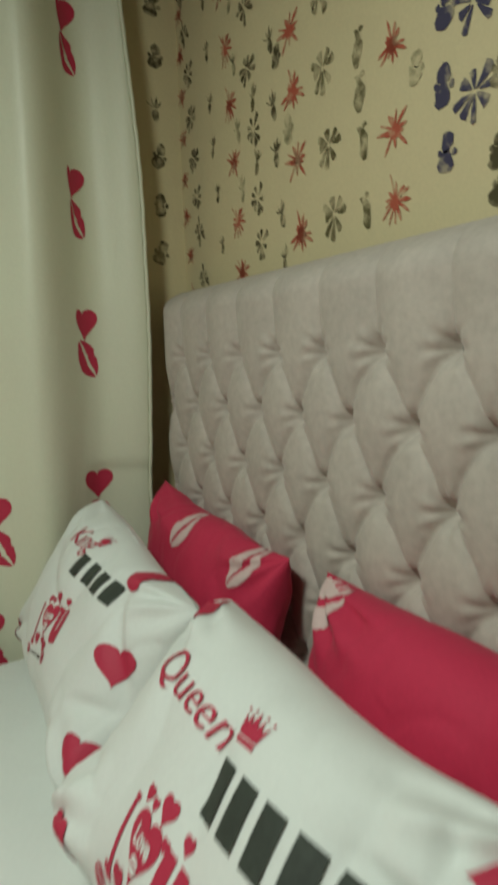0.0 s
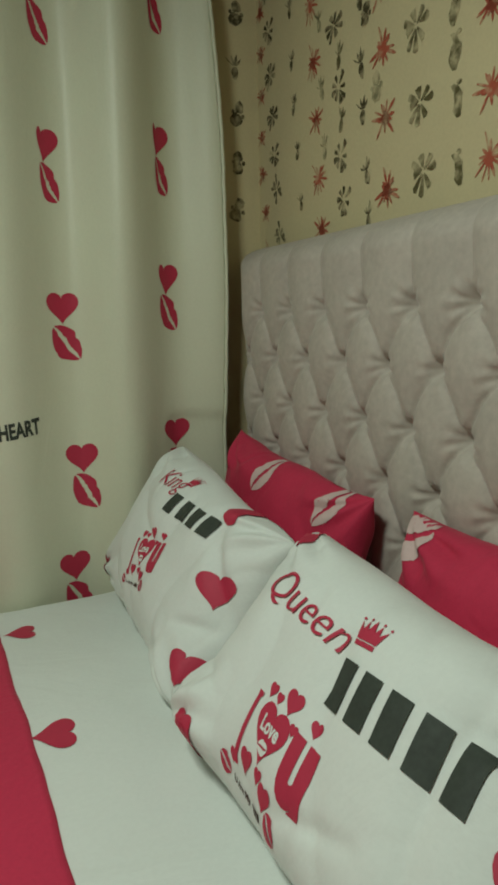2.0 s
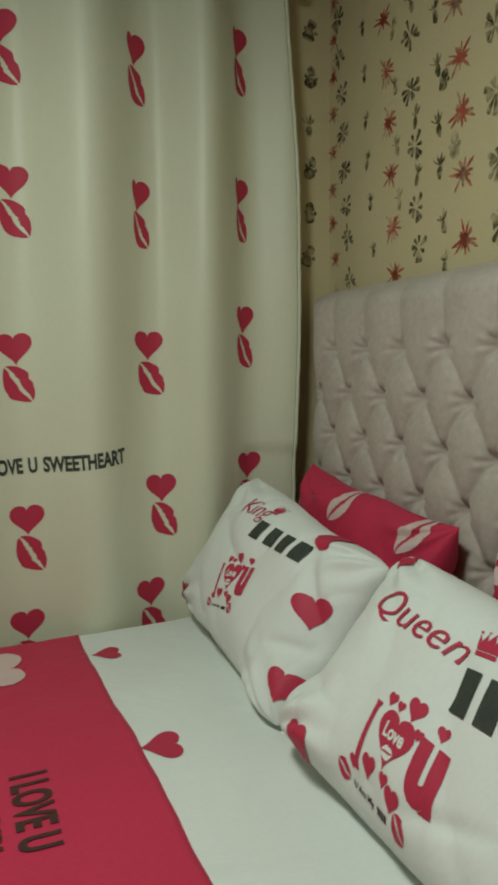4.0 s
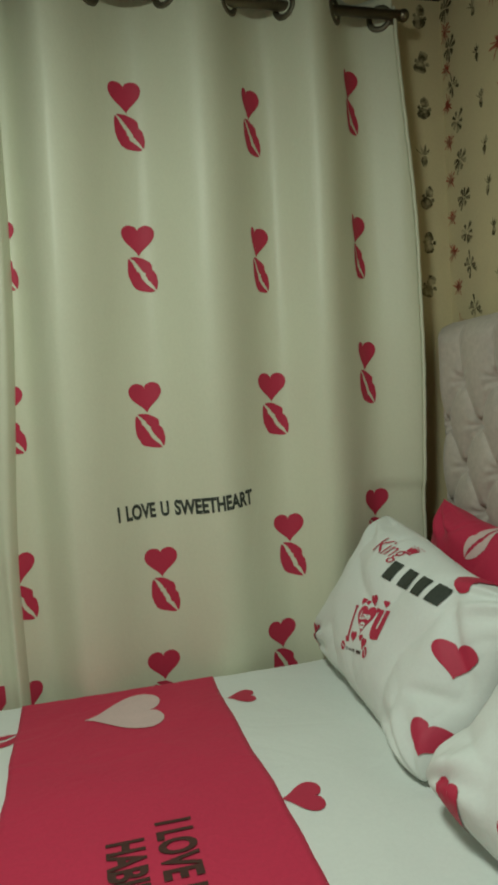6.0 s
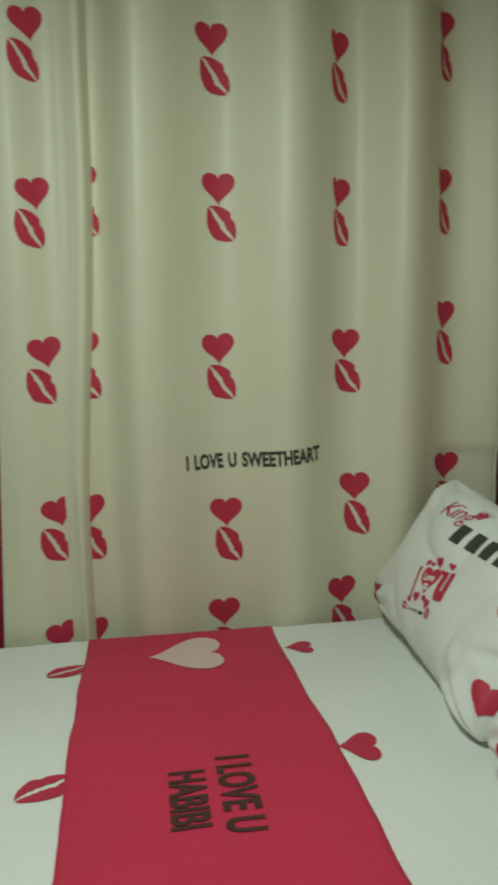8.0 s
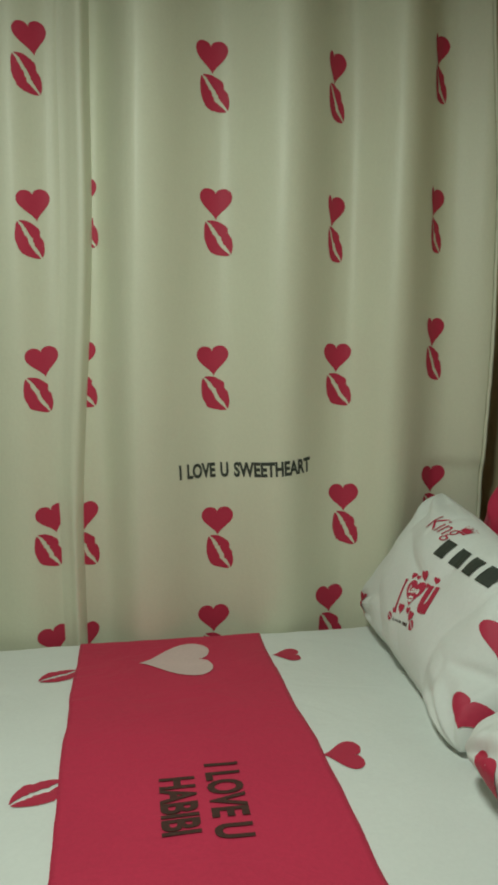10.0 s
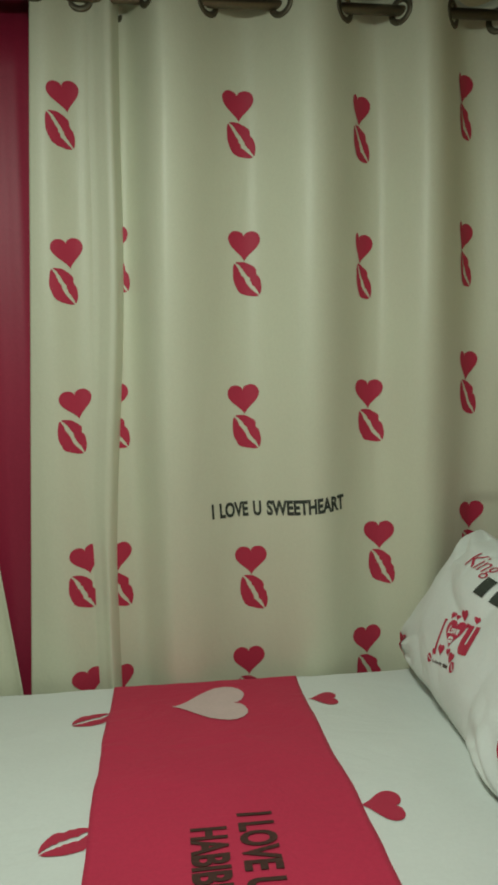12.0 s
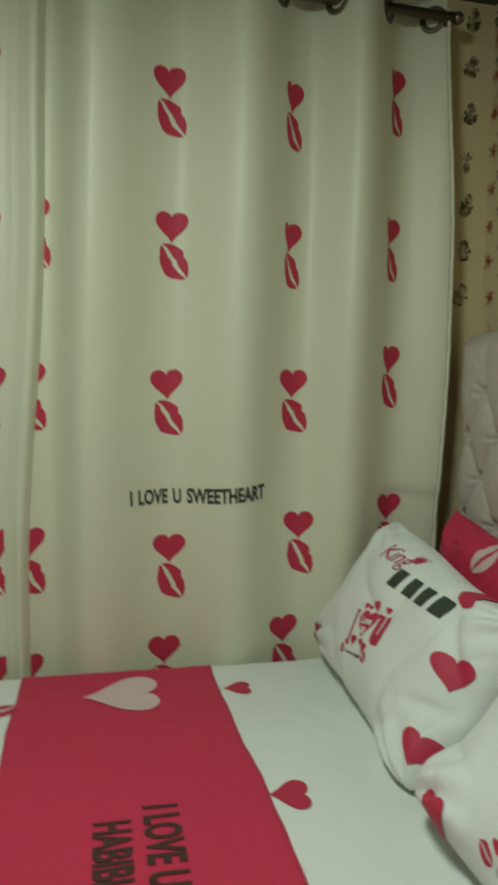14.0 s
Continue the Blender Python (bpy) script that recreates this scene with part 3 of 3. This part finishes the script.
    def build(self, name, mat, label, nu=150, nv=100):
        thing = tagged(new(name), label, "pillow", "white pillows" if mat is M_COTTON else "red pillows")
        bm = bmesh.new()
        us = [math.sin(math.pi / 2 * s) * self.a for s in span(-1, 1, nu)]
        vs = [math.sin(math.pi / 2 * s) * self.b for s in span(-1, 1, nv)]
        f = [[bm.verts.new(self.at(p, q, 1)) for q in vs] for p in us]
        g = [[f[i][j] if i in (0, nu - 1) or j in (0, nv - 1) else bm.verts.new(self.at(us[i], vs[j], -1)) for j in range(nv)] for i in range(nu)]
        for i in range(nu - 1):
            for j in range(nv - 1):
                bm.faces.new((f[i][j], f[i + 1][j], f[i + 1][j + 1], f[i][j + 1]))
                bm.faces.new((g[i][j], g[i][j + 1], g[i + 1][j + 1], g[i + 1][j]))
        part("cover", bm, mat, thing)
        return thing


king_p = Pillow((0.452, 1.622, 0.812), 0.425, 0.25, 0.12, 30, 0, 0.02, 1.0, 0.06, roll=3, boxy=3.4, taper=0.20, sag=0.05, tucks=(((0.24, 0.17), (0.40, -0.03), 0.022, 0.024), ((0.30, -0.10), (0.40, -0.06), 0.018, 0.016)))
king = king_p.build("pillow", M_COTTON, "white pillow printed with red hearts, leaning on a red pillow")
queen_p = Pillow((0.435, 0.755, 0.800), 0.418, 0.245, 0.132, 43, 0, -0.03, 4.0, 0.0, roll=1, boxy=4.3, taper=0.04, sag=0.12, heel=0.06, tucks=(((0.26, 0.10), (0.44, 0.085), 0.030, 0.020), ((0.30, 0.21), (0.32, 0.14), 0.014, 0.012), ((-0.03, -0.19), (0.16, -0.12), 0.010, 0.014)))
queen = queen_p.build("pillow", M_COTTON, "white pillow with red and black print, leaning on a red pillow")
red_a = Pillow((0.735, 1.636, 0.80), 0.375, 0.235, 0.088, 10, 0, 0.0, 7.0, roll=4.5, boxy=5.0, ear=0.15)
red1 = red_a.build("pillow", M_RED, "red pillow with pale kiss prints, against the headboard")
red_b = Pillow((0.735, 0.65, 0.775), 0.46, 0.235, 0.10, 12, 0, 0.0, 9.0, roll=0, boxy=5.0, ear=0.25)
red2 = red_b.build("pillow", M_RED, "red pillow with a pale print, against the headboard")


def love_logo(p, thing, x, y, k, turn=0.0, wide=1.0):
    """Big I, heart and u with little hearts round them."""
    c, s = math.cos(radians(turn)) * k, math.sin(radians(turn)) * k

    def put(name, bm, dx, dy, mat, tilt=0.0, lift=0.0014, label=""):
        for v in bm.verts:
            v.co.x *= wide
        dx *= wide
        stamp(name, bm, p.front, x + dx * c - dy * s, y + dx * s + dy * c, mat, thing, turn=turn + tilt, lift=lift, label=label)

    stem = [(-0.025, 0.5), (0.10, 0.5), (0.10, 0.44), (0.06, 0.42), (0.06, -0.40), (0.10, -0.5), (-0.08, -0.5), (-0.05, -0.42), (-0.05, 0.42), (-0.08, 0.5)]
    put("letter_print", flat_bm(moved([stem], 0, 0, 0.118 * k), 0.012), -0.078, -0.015, M_PRINT)
    put("heart_print", flat_bm(moved(heart(), 0, 0, 0.092 * k, wide=0.95), 0.012), 0, 0, M_PRINT)
    put("lettering", text_bm("Love", 0.026 * k, 0.012, 0.8, 0.03, width=0.058 * k), 0, 0.013, M_COTTON, lift=0.0024, label="white letters on the heart")
    put("lip_print", flat_bm(moved(lips(), 0, 0, 0.032 * k), 0.01), 0, -0.018, M_COTTON, 8, 0.0024)
    put("letter_print", text_bm("u", 0.100 * k, 0.012, 0.95, 0.06, width=0.072 * k), 0.095, -0.008, M_PRINT)
    for dx, dy, size in ((-0.045, 0.058, 0.026), (-0.015, 0.056, 0.02), (0.022, 0.066, 0.042), (0.095, 0.062, 0.027), (0.052, 0.036, 0.02), (-0.084, -0.068, 0.022), (-0.040, -0.058, 0.036), (0.010, -0.058, 0.024), (0.040, -0.074, 0.036)):
        put("heart_print", flat_bm(moved(heart(), 0, 0, size * k), 0.012), dx, dy, M_PRINT, random.uniform(-12, 12))
    put("lip_print", flat_bm(moved(lips(), 0, 0, 0.038 * k), 0.012), -0.108, -0.088, M_PRINT, -20)
    put("lip_print", flat_bm(moved(lips(), 0, 0, 0.044 * k), 0.012), 0.068, -0.098, M_PRINT, -40)
    put("lettering", text_bm("U Are My", 0.013 * k, 0.012, 1.0, 0.02, width=0.068 * k), -0.046, -0.098, M_BROWN, -3, label="small dark letters")
    bars = [loop for i in range(4) for loop in moved(bar(0.6, 1), 0.0095 * i * k, 0.0, 0.011 * k)]
    put("line_print", flat_bm(bars, 0.012), 0.002, -0.100, M_BROWN, -3)


def name_bars(p, thing, x, y, n, w, h, turn):
    c, s = math.cos(radians(turn)), math.sin(radians(turn))
    for i in range(n):
        d = (i - (n - 1) / 2) * w / n
        stamp("bar_print", flat_bm(moved(bar(0.66, 1.0, 0.0), 0, 0, h, wide=w / n / h), 0.012), p.front, x + d * c, y + d * s, M_BLACK, thing, turn=turn, lift=0.003, label="dark printed bar")


# white pillow with the shorter lettering
stamp("lettering", text_bm("King", 0.074, 0.010, 0.8, -0.008, 0.35, width=0.150), king_p.front, -0.108, 0.168, M_PRINT, king, turn=10, lift=0.003, label="red script letters")
stamp("crown_print", flat_bm(moved(crown(), 0, 0, 0.036), 0.010), king_p.front, -0.040, 0.208, M_PRINT, king, turn=5)
name_bars(king_p, king, 0.096, 0.137, 4, 0.285, 0.066, 5)
love_logo(king_p, king, -0.006, -0.046, 0.90, 18, 0.84)
for x, y, size, t in ((0.352, 0.016, 0.092, 22), (0.225, 0.226, 0.085, -80), (0.398, -0.158, 0.072, 12), (-0.345, -0.212, 0.080, 10)):
    stamp("heart_print", flat_bm(moved(heart(), 0, 0, size), 0.008), king_p.front, x, y, M_PRINT, king, turn=t, lift=0.003)

# white pillow with the longer lettering
stamp("lettering", text_bm("Queen", 0.076, 0.012, 0.9, -0.006, 0.38, width=0.262), queen_p.front, -0.152, 0.094, M_PRINT, queen, turn=-1, lift=0.004, label="red script letters")
stamp("crown_print", flat_bm(moved(crown(), 0, 0, 0.058), 0.012), queen_p.front, 0.012, 0.128, M_PRINT, queen, turn=6)
name_bars(queen_p, queen, 0.136, 0.037, 5, 0.305, 0.086, 3)
love_logo(queen_p, queen, -0.073, -0.110, 0.97, 0, 0.92)
for x, y, size, t in ((0.368, -0.022, 0.084, -2), (0.372, 0.180, 0.085, -60), (-0.340, 0.200, 0.060, -60), (-0.295, -0.226, 0.066, 0)):
    stamp("heart_print", flat_bm(moved(heart(), 0, 0, size), 0.010), queen_p.front, x, y, M_PRINT, queen, turn=t, lift=0.003)
for x, y, t in ((-0.062, 0.182, 62), (0.275, 0.190, 66)):
    stamp("lip_print", flat_bm(moved(lips(), 0, 0, 0.118), 0.010), red_a.front, x, y, M_PINK, red1, turn=t)
stamp("lip_print", flat_bm(moved(lips(), 0, 0, 0.13), 0.010), red_b.front, -0.412, 0.196, M_PINK, red2, turn=28)


# ---- stamped marks on the wallpaper ----
def splash(seed, rays=13):
    """Thin strokes that burst from a smudged heart."""
    rnd = random.Random(seed)
    loops = []
    for i in range(rays):
        a = 2 * math.pi * (i + rnd.uniform(-0.3, 0.3)) / rays
        r1 = rnd.uniform(0.26, 0.58)
        w1 = rnd.uniform(0.022, 0.055)
        bend = rnd.uniform(-0.05, 0.05)
        c, s = math.cos(a), math.sin(a)
        loop = []
        for r, w in ((0.02, -0.02), (r1 * 0.45, -w1 + bend * 0.4), (r1 * 0.8, -w1 * 0.9 + bend), (r1, bend * 1.3 - 0.012), (r1 * 0.97, bend * 1.3 + 0.015), (r1 * 0.7, w1 + bend * 0.8), (0.02, 0.02)):
            loop.append((0.85 * (r * c - w * s), r * s + w * c))
        loops.append(loop)
    loops.append([(0.18 * math.cos(i * 0.7) * rnd.uniform(0.5, 1.2), -0.06 + 0.19 * math.sin(i * 0.7) * rnd.uniform(0.5, 1.2)) for i in range(9)])
    return loops


def petals(seed, count=8):
    """A ring of short stamped strokes round an empty middle."""
    rnd = random.Random(seed)
    loops = []
    for i in range(count):
        a = 2 * math.pi * (i + rnd.uniform(-0.34, 0.34)) / count
        r0, r1 = rnd.uniform(0.03, 0.16), rnd.uniform(0.32, 0.58)
        w1 = rnd.uniform(0.07, 0.12)
        c, s = math.cos(a), math.sin(a)
        loop = []
        for r, w in ((r0, -0.02), (r0 + 0.5 * (r1 - r0), -w1 * 0.8), (r1 * 0.92, -w1), (r1, -0.2 * w1), (r1 * 0.93, w1 * 0.9), (r0 + 0.4 * (r1 - r0), w1 * 0.5), (r0, 0.02)):
            w *= rnd.uniform(0.75, 1.2)
            loop.append((0.85 * (r * c - w * s), r * s + w * c))
        loops.append(loop)
    return loops


def print_pair(seed):
    """A dark drop with a tuft of strokes above it."""
    rnd = random.Random(seed)

    def blot(cx, cy, rx, ry, n=14):
        return [(cx + rx * math.cos(2 * math.pi * i / n) * rnd.uniform(0.75, 1.15), cy + ry * math.sin(2 * math.pi * i / n) * rnd.uniform(0.8, 1.1)) for i in range(n)]

    loops = [blot(0.0, -0.26, 0.125, 0.22)]
    for i in range(4):
        a = -0.75 + 0.45 * i + rnd.uniform(-0.15, 0.15)
        l = rnd.uniform(0.22, 0.42)
        x0, y0 = 0.03 * (i - 1.5), -0.04
        x1, y1 = x0 + l * math.sin(a), y0 + l * math.cos(a)
        loops.append([(x0 - 0.03, y0), ((x0 + x1) / 2 - 0.055, (y0 + y1) / 2), (x1, y1), ((x0 + x1) / 2 + 0.045, (y0 + y1) / 2 - 0.03), (x0 + 0.03, y0)])
    return loops


def blots(seed):
    rnd = random.Random(seed)
    loops = []
    for cx, cy, r in ((0.02, 0.22, 0.2), (-0.04, -0.16, 0.24), (0.2, -0.02, 0.08), (-0.2, 0.06, 0.07)):
        loops.append([(cx + r * math.cos(2 * math.pi * i / 12) * rnd.uniform(0.7, 1.1), cy + r * math.sin(2 * math.pi * i / 12) * rnd.uniform(0.75, 1.15)) for i in range(12)])
    return loops


def curl(seed):
    """A bent stroke with a smear at its top."""
    rnd = random.Random(seed)
    left, right = [], []
    for i in range(9):
        k = i / 8
        x = 0.20 * math.sin(4.2 * k - 0.5) * (k - 0.2) - 0.02
        w = (0.07 + 0.12 * math.sin(math.pi * k) * (1.2 - 0.6 * abs(k - 0.25))) * rnd.uniform(0.7, 1.2)
        left.append((x - w, -0.5 + 0.92 * k))
        right.append((x + w * 0.8, -0.5 + 0.92 * k))
    smear = [(0.10 * math.cos(a) * rnd.uniform(0.6, 1.2) + 0.10, 0.07 * math.sin(a) + 0.40) for a in (0.7 * i for i in range(9))]
    return [left + right[::-1], smear]


MARKS = {}
for colour, mat in INK.items():
    for kind, shape in (("splash", splash if colour == "red" else petals), ("print", print_pair), ("blot", blots), ("curl", curl)):
        for seed in range(3):
            bm = bmesh.new()
            for loop in shape(seed * 7 + len(colour)):
                bm.faces.new([bm.verts.new((x, y, 0)) for x, y in loop])
            bm.normal_update()
            bmesh.ops.triangulate(bm, faces=bm.faces[:])
            me = bpy.data.meshes.new("wallpaper_mark")
            bm.to_mesh(me)
            bm.free()
            me.materials.append(mat)
            MARKS[colour, kind, seed] = me


def mark(parent, place, face, colour, kind, size):
    ob = new("wallpaper_mark", MARKS[colour, kind, random.randrange(3)])
    ob.parent = parent
    turn = Matrix.Rotation(-math.pi / 2, 4, "Z") if face == "east" else Matrix.Identity(4)
    ob.matrix_local = Matrix.Translation(place) @ turn @ Matrix.Rotation(math.pi / 2, 4, "X") @ Matrix.Rotation(random.uniform(-0.3, 0.3), 4, "Z") @ Matrix.Diagonal((size * random.uniform(0.95, 1.15), size * random.uniform(0.95, 1.1), size, 1))


def column(y, heights, step, size, colour, kind):
    """Marks one over another at these heights, then on up to the ceiling; the rows lean a little away from the corner."""
    zs = list(heights)
    while zs[-1] + step < TOP - 0.04:
        zs.append(zs[-1] + step)
    for z in zs:
        lean = (0.03 + 0.07 * smooth((y - 1.0) / 0.4)) * (z - 1.9)
        mark(wall_east, (EAST - 0.0015, min(y + lean + random.uniform(-0.006, 0.006), NORTH - 0.03), z + random.uniform(-0.006, 0.006)), "east", colour, kind, size)


column(2.200, (1.655, 1.782, 1.911, 2.035), 0.130, 0.075, "red", "splash")
column(2.108, (1.705, 1.845, 1.962, 2.090), 0.132, 0.088, "dark", "splash")
column(1.955, (1.788, 1.951, 2.087, 2.224), 0.150, 0.078, "dark", "print")
column(1.842, (1.690, 1.837, 1.998, 2.165), 0.165, 0.098, "red", "splash")
column(1.795, (1.928, 2.081, 2.274), 0.170, 0.085, "faint", "print")
column(1.712, (1.754, 1.875, 2.061, 2.227), 0.155, 0.095, "dark", "splash")
column(1.698, (1.976, 2.150), 0.330, 0.088, "olive", "print")
column(1.600, (1.699, 1.811, 1.971, 2.093), 0.160, 0.092, "dark", "print")
column(1.565, (2.192,), 0.400, 0.080, "dark", "blot")
column(1.530, (2.009,), 0.450, 0.090, "faint", "blot")
column(1.506, (1.751, 1.926, 2.085), 0.150, 0.115, "red", "splash")
column(1.368, (1.758, 1.915, 2.091), 0.165, 0.112, "olive", "splash")
column(1.249, (1.753, 1.900, 1.996, 2.092), 0.140, 0.084, "olive", "curl")
column(1.143, (1.746, 1.890, 2.056), 0.160, 0.100, "red", "splash")
column(1.080, (1.985,), 0.300, 0.075, "faint", "blot")
column(1.002, (1.799, 1.922), 0.135, 0.095, "navy", "blot")
column(0.932, (1.888,), 0.150, 0.105, "navy", "splash")
column(0.870, (1.710, 1.772, 1.911), 0.155, 0.088, "dark", "blot")
column(0.826, (1.822, 1.975), 0.155, 0.100, "navy", "splash")
for y, z, colour, kind in ((0.745, 1.76, "red", "splash"), (0.640, 1.72, "dark", "splash"), (0.520, 1.745, "olive", "print"), (0.400, 1.715, "red", "splash")):
    column(y, (z,), 0.155, 0.098, colour, kind)
for k in range(7):
    mark(wall_north, (0.904 + random.uniform(-0.006, 0.006), NORTH - 0.0015, 1.797 + 0.157 * k), "north", "dark", "print" if k == 3 else "blot", 0.100)
